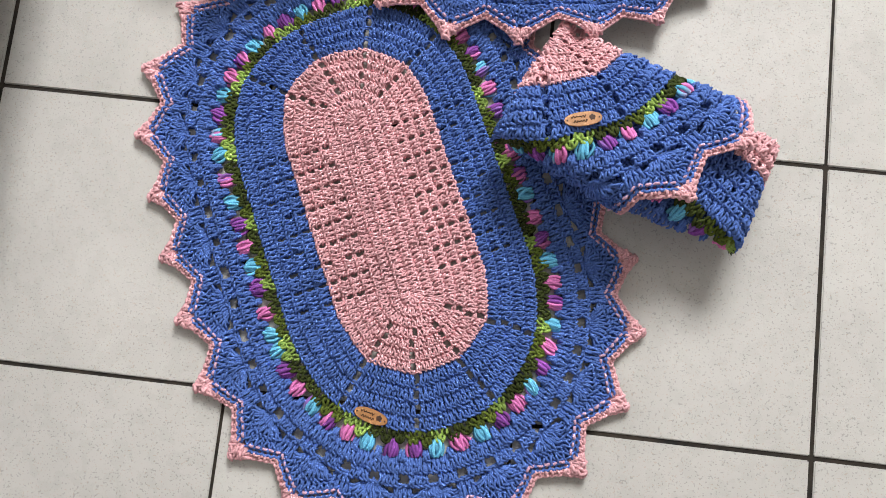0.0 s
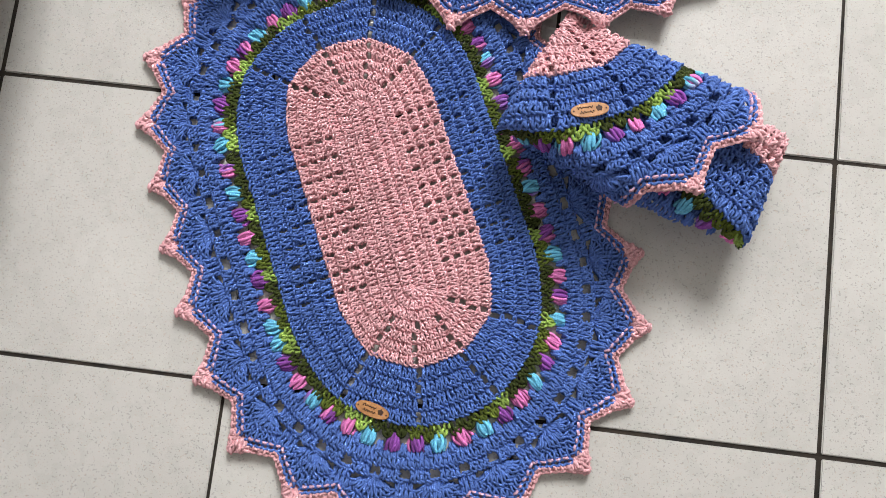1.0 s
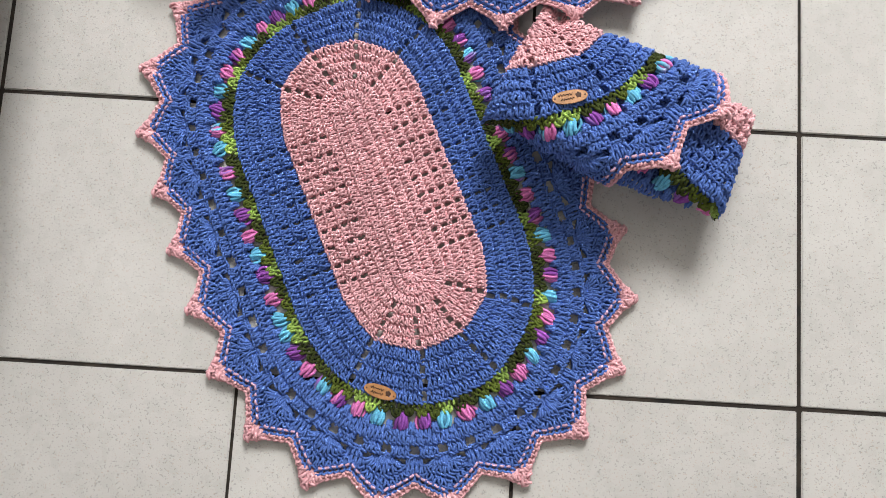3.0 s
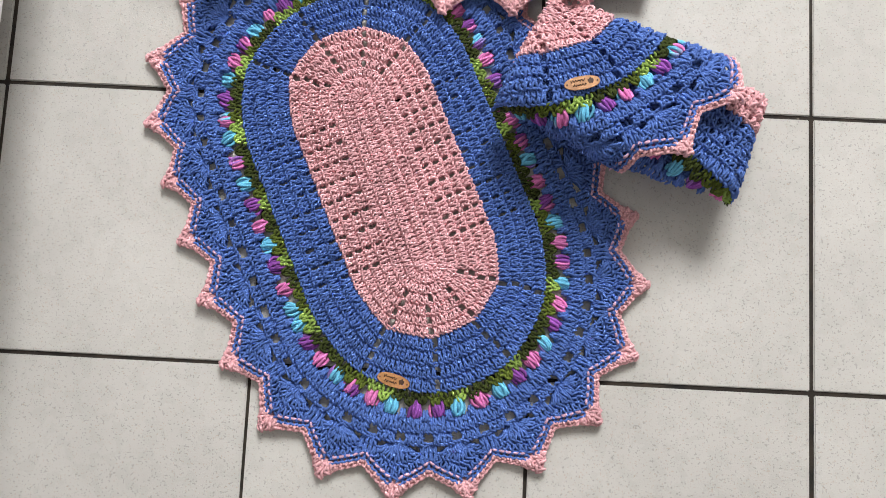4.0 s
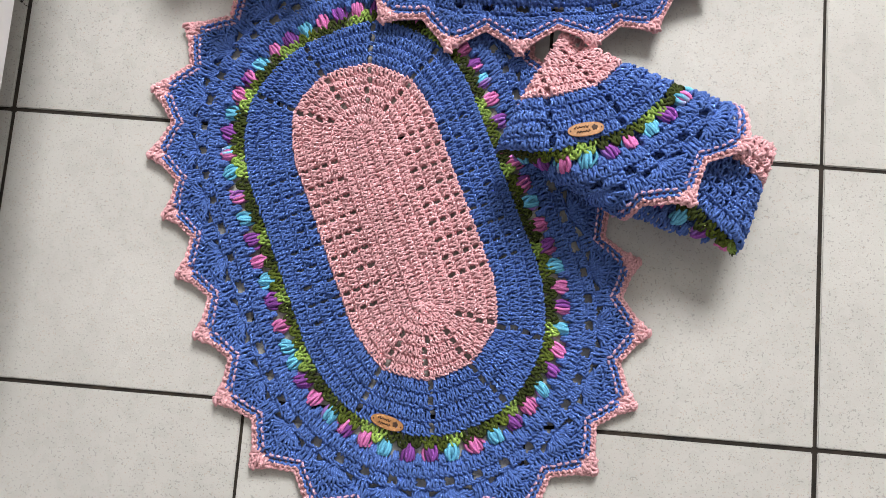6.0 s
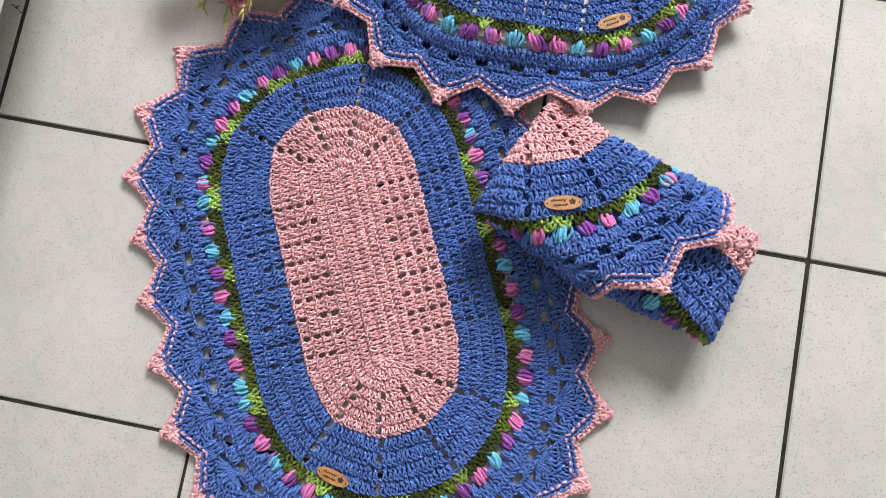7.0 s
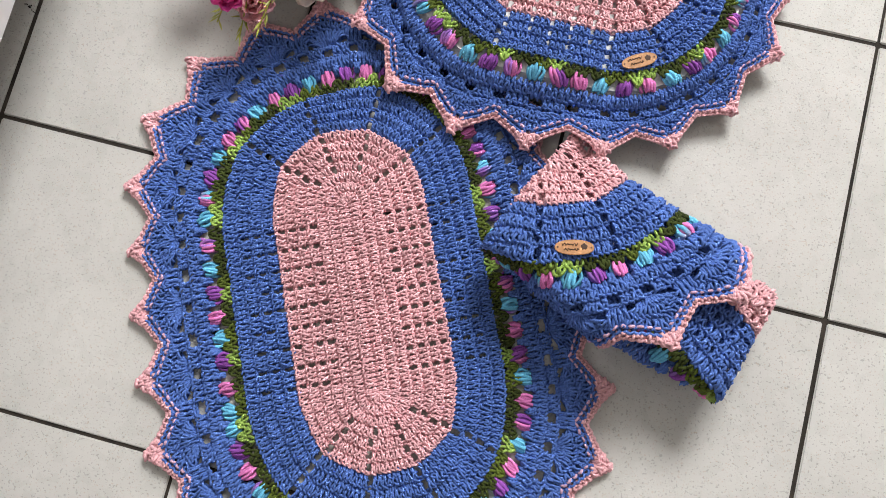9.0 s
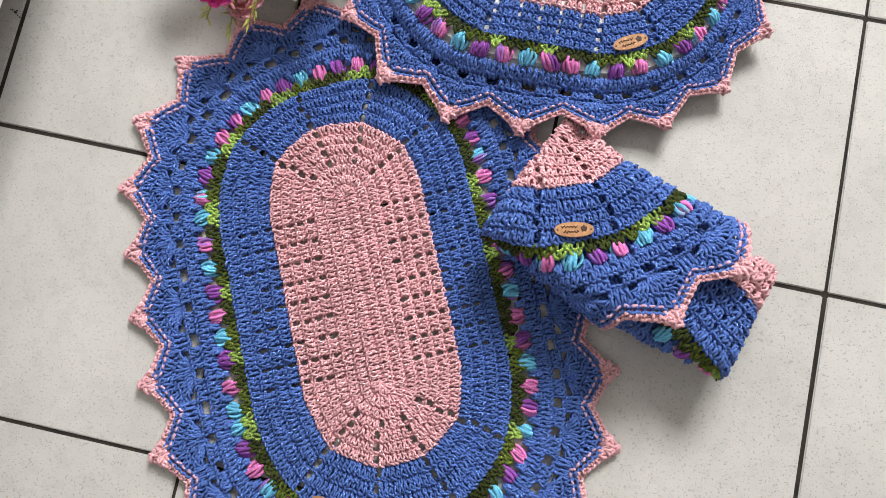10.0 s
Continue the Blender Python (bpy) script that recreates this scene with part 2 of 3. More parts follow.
def smooth_line(points, k):
    """A rounded line of k points through a few."""
    p = np.asarray(points, float)
    t = np.linspace(0, len(p) - 1, k)
    out = np.zeros((k, p.shape[1]))
    for n, u in enumerate(t):
        i = min(int(u), len(p) - 2)
        w = u - i
        a, b, c, d = p[max(i - 1, 0)], p[i], p[i + 1], p[min(i + 2, len(p) - 1)]
        out[n] = 0.5 * (2 * b + (c - a) * w + (2 * a - 5 * b + 4 * c - d) * w * w + (3 * b - a - 3 * c + d) * w ** 3)
    return out


Y = 0.00145                              # the yarn's radius
# strands of a double crochet: across the stitch, along its height, above the floor (in yarn radii)
DC = [smooth_line(p, k) for k, p in (
    (4, ((-0.02, -0.10, 0.9), (-0.20, 0.10, 2.6), (-0.20, 0.32, 3.4), (-0.04, 0.54, 2.6))),
    (4, ((0.06, -0.10, 0.9), (0.20, 0.08, 2.6), (0.22, 0.30, 3.3), (0.08, 0.52, 2.6))),
    (4, ((-0.46, 0.20, 0.6), (-0.16, 0.30, 4.3), (0.16, 0.42, 4.5), (0.46, 0.52, 0.6))),
    (5, ((0.00, 0.34, 2.6), (-0.14, 0.58, 4.6), (-0.34, 0.82, 4.4), (-0.50, 1.06, 2.0))),
    (5, ((0.04, 0.34, 2.6), (0.18, 0.56, 4.6), (0.36, 0.80, 4.2), (0.48, 1.04, 2.0))))]
LOOP = [smooth_line(p, 4) for p in (
    ((-0.56, 0.88, 1.0), (-0.12, 0.90, 4.4), (0.28, 0.98, 4.6), (0.58, 1.10, 1.8)),)]
CHAIN = [smooth_line(p, 5) for p in (
    ((-0.56, 0.97, 1.2), (-0.15, 0.84, 3.4), (0.25, 0.90, 3.7), (0.54, 1.06, 1.6)),
    ((-0.58, 1.06, 1.4), (-0.05, 1.10, 2.8), (0.35, 1.04, 2.8), (0.62, 0.94, 1.6)))]


def stitches(cloth, o, t, n, wb, wt, h, rng, post=True, loop=True, dye=(1, 1, 1), thick=1.0, back=True):
    """Stitches at the places o, with their directions across (t) and outwards (n), widths at foot and head and heights."""
    m = len(o)
    if m == 0:
        return
    o, t, n = (np.asarray(a, float) for a in (o, t, n))
    wb, wt, h = (np.broadcast_to(np.asarray(a, float), (m,)) for a in (wb, wt, h))
    for shape in (DC if post else []) + ((LOOP if post else CHAIN) if loop else []):
        k = len(shape)
        s = shape[None] + rng.normal(0, 1, (m, 1, 3)) * (0.05, 0.03, 0.4) + rng.normal(0, 1, (m, k, 3)) * (0.05, 0.018, 0.2)
        w = wb[:, None] + (wt - wb)[:, None] * s[..., 1]
        flat = o[:, None, :] + t[:, None, :] * (s[..., 0] * w)[..., None] + n[:, None, :] * (s[..., 1] * h[:, None])[..., None]
        z = (0.9 + 1.45 * np.maximum(s[..., 2] - 0.9, 0)) * Y
        cloth.add(np.concatenate((flat, z[..., None]), 2), Y * thick * rng.uniform(0.92, 1.08, (m, 1)), dye)
    if post and back:
        q = np.array(((-0.46, 0.03), (0.46, 0.03), (0.46, 0.97), (-0.46, 0.97)))
        w = wb[:, None] + (wt - wb)[:, None] * q[None, :, 1]
        flat = o[:, None, :] + t[:, None, :] * (q[None, :, 0] * w)[..., None] + n[:, None, :] * (q[None, :, 1] * h[:, None])[..., None]
        cloth.sheet(np.concatenate((flat, np.full((m, 4, 1), 0.25 * Y)), 2), dye)


class Oval:
    """A stadium: straight sides of length 2c along y, half circles at the ends."""

    def __init__(self, c):
        self.c = c

    def length(self, r):
        return 4 * self.c + 2 * np.pi * r

    def at(self, s, ref, r):
        """Place, tangent and outward normal at arc s along the line of radius ref, moved to radius r."""
        c, s = self.c, np.asarray(s, float)
        r = np.broadcast_to(np.asarray(r, float), s.shape)
        e = np.pi * ref
        s = np.mod(s, 4 * c + 2 * e)
        place, n = np.zeros((*s.shape, 2)), np.zeros((*s.shape, 2))
        m = s < 2 * c
        place[m] = np.stack((r[m], -c + s[m]), -1)
        n[m] = (1, 0)
        m = (s >= 2 * c) & (s < 2 * c + e)
        a = (s[m] - 2 * c) / ref
        n[m] = np.stack((np.cos(a), np.sin(a)), -1)
        place[m] = n[m] * r[m][:, None] + (0, c)
        m = (s >= 2 * c + e) & (s < 4 * c + e)
        place[m] = np.stack((-r[m], c - (s[m] - 2 * c - e)), -1)
        n[m] = (-1, 0)
        m = s >= 4 * c + e
        a = np.pi + (s[m] - 4 * c - e) / ref
        n[m] = np.stack((np.cos(a), np.sin(a)), -1)
        place[m] = n[m] * r[m][:, None] + (0, -c)
        return place, np.stack((-n[..., 1], n[..., 0]), -1), n


COLUMNS = {1: (29, 65, 104, 140), -1: (-36, -71, -106, -142)}     # rays of holes at the two ends, in degrees


def rings(cloth, oval, r0, r1, count, rng, first_hole, side_every, side_phase, side_rows, wide=0.0056, sure=1.0, facing=(0.0, 0.8), columns=COLUMNS, wider=0.3, side_wider=-1.8, thick=1.0):
    h = (r1 - r0) / count
    for k in range(count):
        foot, head = r0 + k * h, r0 + (k + 1) * h
        mid = (foot + head) / 2
        n_side = max(2, round(2 * oval.c / wide))
        n_end = max(6, round(np.pi * (mid + 0.35 * h) / wide))
        s, hole = [], []
        for part_of in range(4):
            if part_of % 2 == 0:
                i = np.arange(n_side)
                start = 0 if part_of == 0 else 2 * oval.c + np.pi * mid
                s.append(start + (i + 0.5) * 2 * oval.c / n_side)
                gap = (k in side_rows) & ((i + side_phase) % side_every == 0)
                gap = np.broadcast_to(gap, i.shape) & (rng.random(n_side) < sure)
                hole.append(gap)
            else:
                i = np.arange(n_end)
                start = 2 * oval.c if part_of == 1 else 4 * oval.c + np.pi * mid
                s.append(start + (i + 0.5) * np.pi * mid / n_end)
                deg = (i + 0.5) * 180 / n_end
                gap = np.zeros(n_end, bool)
                if k >= first_hole:
                    for d in columns[1 if part_of == 1 else -1]:
                        gap[np.argmin(abs(deg - (d if d > 0 else 180 + d)))] = True
                hole.append(gap)
        s, hole = np.concatenate(s), np.concatenate(hole)
        s = s + rng.normal(0, 0.00025, s.shape)
        p, t, n = oval.at(s, mid, np.full(s.shape, foot))
        # the round ends are faceted, with their corners at the rays of holes
        facet = np.zeros(len(s))
        deg = (np.arange(n_end) + 0.5) * 180 / n_end
        for first_of, way in ((n_side, 1), (2 * n_side + n_end, -1)):
            corners = np.array((-7, *sorted(d if d > 0 else 180 + d for d in columns[way]), 187))
            j = np.clip(np.searchsorted(corners, deg) - 1, 0, len(corners) - 2)
            half, centre = (corners[j + 1] - corners[j]) / 2, (corners[j + 1] + corners[j]) / 2
            facet[first_of:first_of + n_end] = np.cos(np.radians(half)) / np.cos(np.radians(deg - centre)) - 0.975
        p = p + n * (facet * foot * (facing[0] + (facing[1] - facing[0]) * k / count))[:, None]
        straight = np.concatenate((np.full(n_side, 2 * oval.c / n_side), np.zeros(n_end)) * 2)
        w_foot = np.where(straight > 0, straight, np.pi * foot / n_end)
        w_head = np.where(straight > 0, straight, np.pi * head / n_end)
        # the neighbours of a gap are drawn away from it
        before, after = np.roll(hole, 1) & ~hole, np.roll(hole, -1) & ~hole
        pull = np.where(straight > 0, side_wider, wider)
        lean = -0.07 * pull * (after.astype(float) - before.astype(float)) * w_head
        p = p + t * lean[:, None]
        swell = np.where(before | after, 1 - 0.14 * pull, 1.0)
        w_foot, w_head = w_foot * swell, w_head * swell
        stitches(cloth, p[~hole], t[~hole], n[~hole], w_foot[~hole], w_head[~hole], h, rng, thick=thick)
        stitches(cloth, p[hole], t[hole], n[hole], w_foot[hole], w_head[hole], h, rng, post=False)


PURPLE, ROSY, CYAN, VIOLET = (0.23, 0.064, 0.32), (0.66, 0.185, 0.45), (0.135, 0.45, 0.66), (0.30, 0.14, 0.48)
OLIVE, MOSS, LIME = (0.036, 0.048, 0.010), (0.080, 0.108, 0.016), (0.23, 0.34, 0.075)


def vine(cloth, oval, r0, r1, rng, units):
    """The green zigzag of chains, its dye running from olive to lime."""
    ref = (r0 + r1) / 2
    step = oval.length(ref) / units
    run, value = 0, 0
    for n in range(units):
        if run == 0:
            value = (value + 1) % 4
            run = int(rng.integers(1, 3))
        run -= 1
        dye = np.array((OLIVE, MOSS, LIME, OLIVE)[value]) * rng.uniform(0.85, 1.2)
        low, high = r0 + rng.normal(0, 0.0010), r1 + rng.normal(0, 0.0014)
        for x, r in (((-0.52, 0.04), (low, high)), ((-0.04, 0.52), (high, low))):
            line, _, _ = oval.at((n + np.linspace(x[0], x[1], 6)) * step, ref, np.linspace(r[0], r[1], 6) + 0.0009 * np.sin(np.linspace(0, 6, 6) + n))
            chain(cloth, line, dye * rng.uniform(0.8, 1.3), pitch=0.0086, spread=0.0025, lift=3.8, thick=1.2)


def tulip(oval, s, ref, r0, r1, which, rng):
    """A round bobble of gathered strands, drawn together at both ends."""
    cloth = Cloth()
    main = (PURPLE, ROSY, CYAN)[which]
    other = ((VIOLET, ROSY, PURPLE), (ROSY, CYAN, VIOLET), (CYAN, VIOLET, CYAN))[which][rng.integers(3)]
    split = rng.choice([0.0, 0.15, 0.5, 0.35])
    half, full = rng.uniform(0.0072, 0.0086), rng.uniform(0.0058, 0.0074)
    lean, twist = rng.normal(0, 0.0016), rng.normal(0, 0.0035)
    lines, dye = [], []
    for n in range(9):
        over = n >= 5
        x = (n - 2) / 2 if not over else (n - 6.5) * 0.46
        line = []
        wob, skew = rng.normal(0, 0.0016), twist + rng.normal(0, 0.0034)
        first, last = rng.uniform(0.0, 0.12), rng.uniform(0.80, 1.0)
        for u in np.linspace(first, last, 9):
            swell = np.sin(np.pi * (0.07 + 0.76 * u)) ** 0.75
            across = x * half * swell + wob * np.sin(u * 3.1) + skew * (u - 0.5) + lean * u
            z = Y * 1.2 + full * swell * ((1 - 0.6 * x * x) if over else 0.55 * (1 - 0.8 * x * x)) + rng.normal(0, 0.0002)
            p, t, _ = oval.at(np.array([s]), ref, r0 + (r1 - r0) * u)
            line.append((*(p[0] + t[0] * across), z))
        lines.append(line)
        mixed = (x + 1) / 2 < split
        a, b = np.array(other if mixed else main), np.array(main)
        dye.append([a + (b - a) * np.clip((u - 0.5) * 2, 0, 1) * 0.4 for u in np.linspace(0, 1, 9)])
    cloth.add(np.array(lines), Y * rng.uniform(1.15, 1.5, (9, 1)), np.array(dye) * rng.uniform(0.75, 1.25, (9, 1, 1)))
    inner = np.linspace(r0 + 0.002, r1 - 0.003, 5)
    p, _, _ = oval.at(np.full(5, s), ref, inner)
    cloth.add(np.concatenate((p, np.full((5, 1), 0.0032)), 1)[None], np.array(((0.002, 0.0046, 0.0056, 0.0048, 0.0024),)), np.array(main) * 0.8, sides=7)
    return cloth


def chain(cloth, line, dye=(1, 1, 1), pitch=0.0062, spread=0.0013, lift=2.4, thick=0.95, base=1.2):
    """A braid of V loops along a flat line of points."""
    step = np.linalg.norm(np.diff(line, axis=0), axis=1)
    run = np.concatenate(((0,), np.cumsum(step)))
    count = max(1, round(run[-1] / pitch))
    def spot(s):
        return np.stack([np.interp(s, run, line[:, d]) for d in (0, 1)], -1)
    i = (np.arange(count) + 0.5) * run[-1] / count
    t = spot(i + 0.0005) - spot(i - 0.0005)
    t /= np.linalg.norm(t, axis=1, keepdims=True) + 1e-9
    n = np.stack((t[:, 1], -t[:, 0]), -1)
    p = run[-1] / count
    for sign in (-1, 1):
        shape = smooth_line(((-0.62, 0.2, 0.2), (-0.2, 1.0, 0.9), (0.25, 1.05, 1.0), (0.60, 0.15, 0.35)), 5)
        flat = spot(i)[:, None, :] + t[:, None, :] * (shape[:, 0] * p)[None, :, None] + n[:, None, :] * (shape[:, 1] * sign * spread)[None, :, None]
        z = np.broadcast_to((Y * (base + lift * shape[:, 2]))[None, :, None], (count, len(shape), 1))
        cloth.add(np.concatenate((flat, z), 2), Y * thick, dye)


def lace(blue, pink, pale, oval, r0, scallops, phase, rng, k=1.0, drift=0.0, reach=0.009):
    """The border: a dense row, a row with square holes, fans, a braid, and the pink edging with its pointed shells."""
    row, ref = 0.0145 * k, r0 + 0.058 * k + reach
    total = oval.length(ref)
    per = total / scallops
    holes_r, fan_r = r0 + row, r0 + row + 0.0125 * k
    # dense row on top of the tulips
    n = round(oval.length(r0 + 0.5 * row) / 0.0053)
    s = (np.arange(n) + 0.5) * total / n
    p, t, out = oval.at(s, ref, np.full(n, r0))
    q, _, _ = oval.at(s + total / n, ref, np.full(n, r0 + row / 2))
    m, _, _ = oval.at(s, ref, np.full(n, r0 + row / 2))
    w = np.linalg.norm(q - m, axis=1)
    stitches(blue, p, t, out, w, w, row, rng)
    for i in range(scallops):
        mid = (i + phase + drift * math.exp(-((i - 10.3) / 2.4) ** 2)) * per
        # stitches between the square holes
        for centre in (0.25, 0.75):
            s = mid + (centre + np.linspace(-0.120, 0.120, 4)) * per
            p, t, out = oval.at(s, ref, np.full(4, holes_r))
            w = 0.079 * per
            stitches(blue, p, t, out, w, w, fan_r - holes_r, rng)
        for centre in (0.0, 0.5):
            s = mid + (centre + np.array((-0.06, 0.0, 0.06))) * per
            p, t, out = oval.at(s, ref, np.full(3, holes_r))
            stitches(blue, p, t, out, 0.006, 0.006, fan_r - holes_r, rng, post=False)
        # the fan
        def rim(x, grow):
            """The pointed rim at x from -1 to 1 across the shell, moved outwards."""
            x = np.asarray(x, float)
            peak = 1 - np.abs(x)
            r = fan_r + reach + (0.006 + 0.0205 * peak ** 0.9) * k + grow * (0.75 + 0.45 * peak ** 3)
            return oval.at(mid + x * 0.5 * per, ref, r)[0]
        x = np.linspace(-0.93, 0.93, 11)
        head = rim(x, 0.0016)
        foot, _, _ = oval.at(mid + x * 0.15 * per, ref, fan_r + 0.0008 + 0.003 * np.abs(x))
        d = head - foot
        h = np.linalg.norm(d, axis=1)
        out = d / h[:, None]
        t = np.stack((-out[:, 1], out[:, 0]), -1)
        stitches(blue, foot, t, out, 0.0036, 0.0066, h * 0.62, rng, thick=0.92)
        stitches(blue, foot + d * 0.58, t, out, 0.0062, 0.0080, h * 0.42, rng, thick=0.95)
        # long stitch in the valley
        p, t, out = oval.at(np.array([mid + 0.5 * per] * 4) + (-0.0085, -0.003, 0.003, 0.0085), ref, np.full(4, fan_r + 0.0005))
        stitches(blue, p, t, out, 0.0050, 0.0040, 0.010 * k + reach, rng)
        for a, b in ((-1, -0.1), (0.1, 1)):
            xs = np.linspace(a, b, 12)
            # surface stitches in pink, a blue braid, the pink row
            line = rim(xs, 0.0022 * k)
            step = np.linalg.norm(np.diff(line, axis=0), axis=1)
            run = np.concatenate(((0,), np.cumsum(step)))
            count = 5
            dash = []
            for c in range(count):
                u = (c + 0.5 + np.linspace(-0.40, 0.40, 4)) * run[-1] / count
                dash.append(np.stack((np.interp(u, run, line[:, 0]), np.interp(u, run, line[:, 1]), Y * np.array((3.5, 7.4, 7.4, 3.5)) + rng.normal(0, 0.0004)), -1) + rng.normal(0, 0.0004, (4, 3)))
            pale.add(np.array(dash), Y * rng.uniform(0.9, 1.15, (count, 1)), rng.normal(1, 0.02, (count, 1)) * np.array(((1, 1, 1),)))
            chain(blue, rim(xs, 0.0068 * k), pitch=0.0074, lift=3.6, spread=0.0026, thick=1.15, base=2.6)
            row_in, row_out = rim(xs, 0.0092 * k), rim(xs, 0.0165 * k)
            u = np.linspace(0.03, 0.97, 7)
            f = np.stack([np.interp(u * 11, np.arange(12), row_in[:, d]) for d in (0, 1)], -1)
            g = np.stack([np.interp(u * 11, np.arange(12), row_out[:, d]) for d in (0, 1)], -1)
            d = g - f
            h = np.linalg.norm(d, axis=1)
            out = d / h[:, None]
            stitches(pink, f, np.stack((-out[:, 1], out[:, 0]), -1), out, 0.0052, 0.0052, h, rng, loop=False)
            chain(pink, row_out, pitch=0.0068, lift=3.0, spread=0.0020, thick=1.25, base=1.6)
        # pointed shell of the edging
        foot = rim(np.linspace(-0.09, 0.09, 5), 0.005 * k)
        side = np.linspace(-1, 1, 5)
        tip, tt, to = oval.at(np.full(5, mid), ref, np.full(5, fan_r + reach + 0.0495 * k))
        head = tip + tt * (side * 0.0115 * k)[:, None] - to * (np.abs(side) * 0.0125 * k)[:, None]
        d = head - foot
        h = np.linalg.norm(d, axis=1)
        out = d / h[:, None]
        stitches(pink, foot, np.stack((-out[:, 1], out[:, 0]), -1), out, 0.0036, 0.0078, h, rng, thick=1.3)
        chain(pink, np.concatenate((rim([-0.16], 0.0165 * k), head, rim([0.16], 0.0165 * k))), pitch=0.0068, lift=3.0, spread=0.0018, thick=1.25)


def tag(parent, m):
    """The small oval leather label with its burnt print."""
    bm = bmesh.new()
    ring = [bm.verts.new((0.0195 * math.copysign(abs(math.cos(a)) ** 0.9, math.cos(a)), 0.0078 * math.copysign(abs(math.sin(a)) ** 0.9, math.sin(a)), 0))
            for a in np.linspace(0, 2 * np.pi, 40, endpoint=False)]
    face = bm.faces.new(ring)
    top = bmesh.ops.extrude_face_region(bm, geom=[face])
    bmesh.ops.translate(bm, verts=[v for v in top["geom"] if isinstance(v, bmesh.types.BMVert)], vec=(0, 0, 0.0014))
    bmesh.ops.recalc_face_normals(bm, faces=bm.faces)
    bmesh.ops.bevel(bm, geom=[e for e in bm.edges if abs(e.verts[0].co.z - e.verts[1].co.z) < 1e-6], offset=0.0004, segments=2, affect="EDGES")
    plate = part("leather_label", bm, LEATHER, parent, "small oval tan leather label with dark burnt print")
    plate.matrix_local = m
    # unreadable script lines as wavy bars, a ball emblem, two rivet holes
    for y, x0, x1 in ((0.0028, -0.0125, 0.0035), (-0.0024, -0.0105, 0.0045)):
        pts = [(x0 + (x1 - x0) * u, y + 0.0012 * math.sin(u * 31 + y * 900) * (0.6 + 0.4 * math.sin(u * 9)) + 0.0005 * math.sin(u * 71), 0.0016) for u in np.linspace(0, 1, 60)]
        v, f, _ = tubes(np.array([pts]), 0.00038, 4)
        me = bpy.data.meshes.new("print_bar")
        me.from_pydata(v.tolist(), [], f.tolist())
        me.materials.append(BURNT)
        ob = new("print_bar", me)
        ob.parent = plate
    bm = bmesh.new()
    bmesh.ops.create_uvsphere(bm, u_segments=12, v_segments=6, radius=0.0033)
    for v in bm.verts:
        r = 1 + 0.2 * math.sin(5 * math.atan2(v.co.y, v.co.x))
        v.co = Vector((v.co.x * r + 0.0095, v.co.y * r + 0.0008, 0.0014 + v.co.z * 0.08))
    part("emblem", bm, BURNT, plate)
    for x in (-0.0165, 0.0165):
        bm = bmesh.new()
        bmesh.ops.create_cone(bm, segments=10, radius1=0.0009, radius2=0.0009, depth=0.0006, cap_ends=True)
        bmesh.ops.translate(bm, verts=bm.verts, vec=(x, 0, 0.0014))
        part("rivet", bm, BURNT, plate)
    return plate


def rug(thing, oval, r_pink, n_pink, r_blue, n_blue, scallops, phase, bulbs, colours, bend, seed, k=1.0, hole_from=3, drift=0.0, columns=COLUMNS, filled=True, reach=0.009, side=-0.9, thick=0.9):
    """Bulbs are the places of the tulips round the oval; colours their order (P purple, K pink, B blue)."""
    rng = np.random.default_rng(seed)
    blue_lace, edge, dashes = Cloth(), Cloth(), Cloth()
    ends = 0.3 if filled else 0.6
    c = Cloth()
    rings(c, oval, 0.0, r_pink, n_pink, rng, hole_from, 4, 1, range(3, n_pink), sure=0.98, columns=columns, wider=ends, side_wider=side, thick=thick)
    c.mesh("centre", PINK, bend, thing, "pink crocheted oval centre with rows of small holes")
    c = Cloth()
    rings(c, oval, r_pink, r_blue, n_blue, rng, 0, 4, 1, range(0, n_blue - 1), sure=0.85, facing=(0.72, 0.15), columns=columns, wider=ends, side_wider=side - 0.8, thick=thick)
    c.mesh("band", BLUE, bend, thing, "cornflower blue crocheted band")
    c = Cloth()
    units = round(oval.length(r_blue) / 0.0140)
    vine(c, oval, r_blue + 0.0002, r_blue + 0.0142 * k, rng, units)
    c.mesh("vine", DYED, bend, thing, "green zigzag vine in olive and lime yarn")
    ref = r_blue + 0.0185
    for i, s in enumerate(bulbs(oval, ref)):
        which = "PKB".index(colours[i % len(colours)])
        c = tulip(oval, s, ref, r_blue + 0.0088 * k, r_blue + 0.0282 * k, which, rng)
        c.mesh("tulip", DYED, bend, thing, ("purple yarn tulip", "pink yarn tulip", "sky blue yarn tulip")[which])
    # blue stitches that reach down between the tulips
    places = np.array(bulbs(oval, ref))
    s = ((places + 0.0125)[:, None] + np.array((-0.0015, 0.0015))).ravel()
    p, t, n = oval.at(s, ref, np.full(len(s), r_blue + 0.0215 * k))
    if filled:
        stitches(blue_lace, p, t, n, 0.0030, 0.0048, 0.0095 * k, rng)
    lace(blue_lace, edge, dashes, oval, r_blue + 0.0285 * k, scallops, phase, rng, k, drift, reach)
    blue_lace.mesh("lace_border", BLUE, bend, thing, "blue lace border of pointed fans")
    dashes.mesh("surface_stitches", PALE, bend, thing, "pale pink surface stitches along the border")
    edge.mesh("edging", PINK, bend, thing, "pink zigzag edging with pointed shells")


def even(count, phase):
    """Tulips spread evenly round the oval."""
    return lambda oval, ref: [(i + phase) * oval.length(ref) / count for i in range(count)]


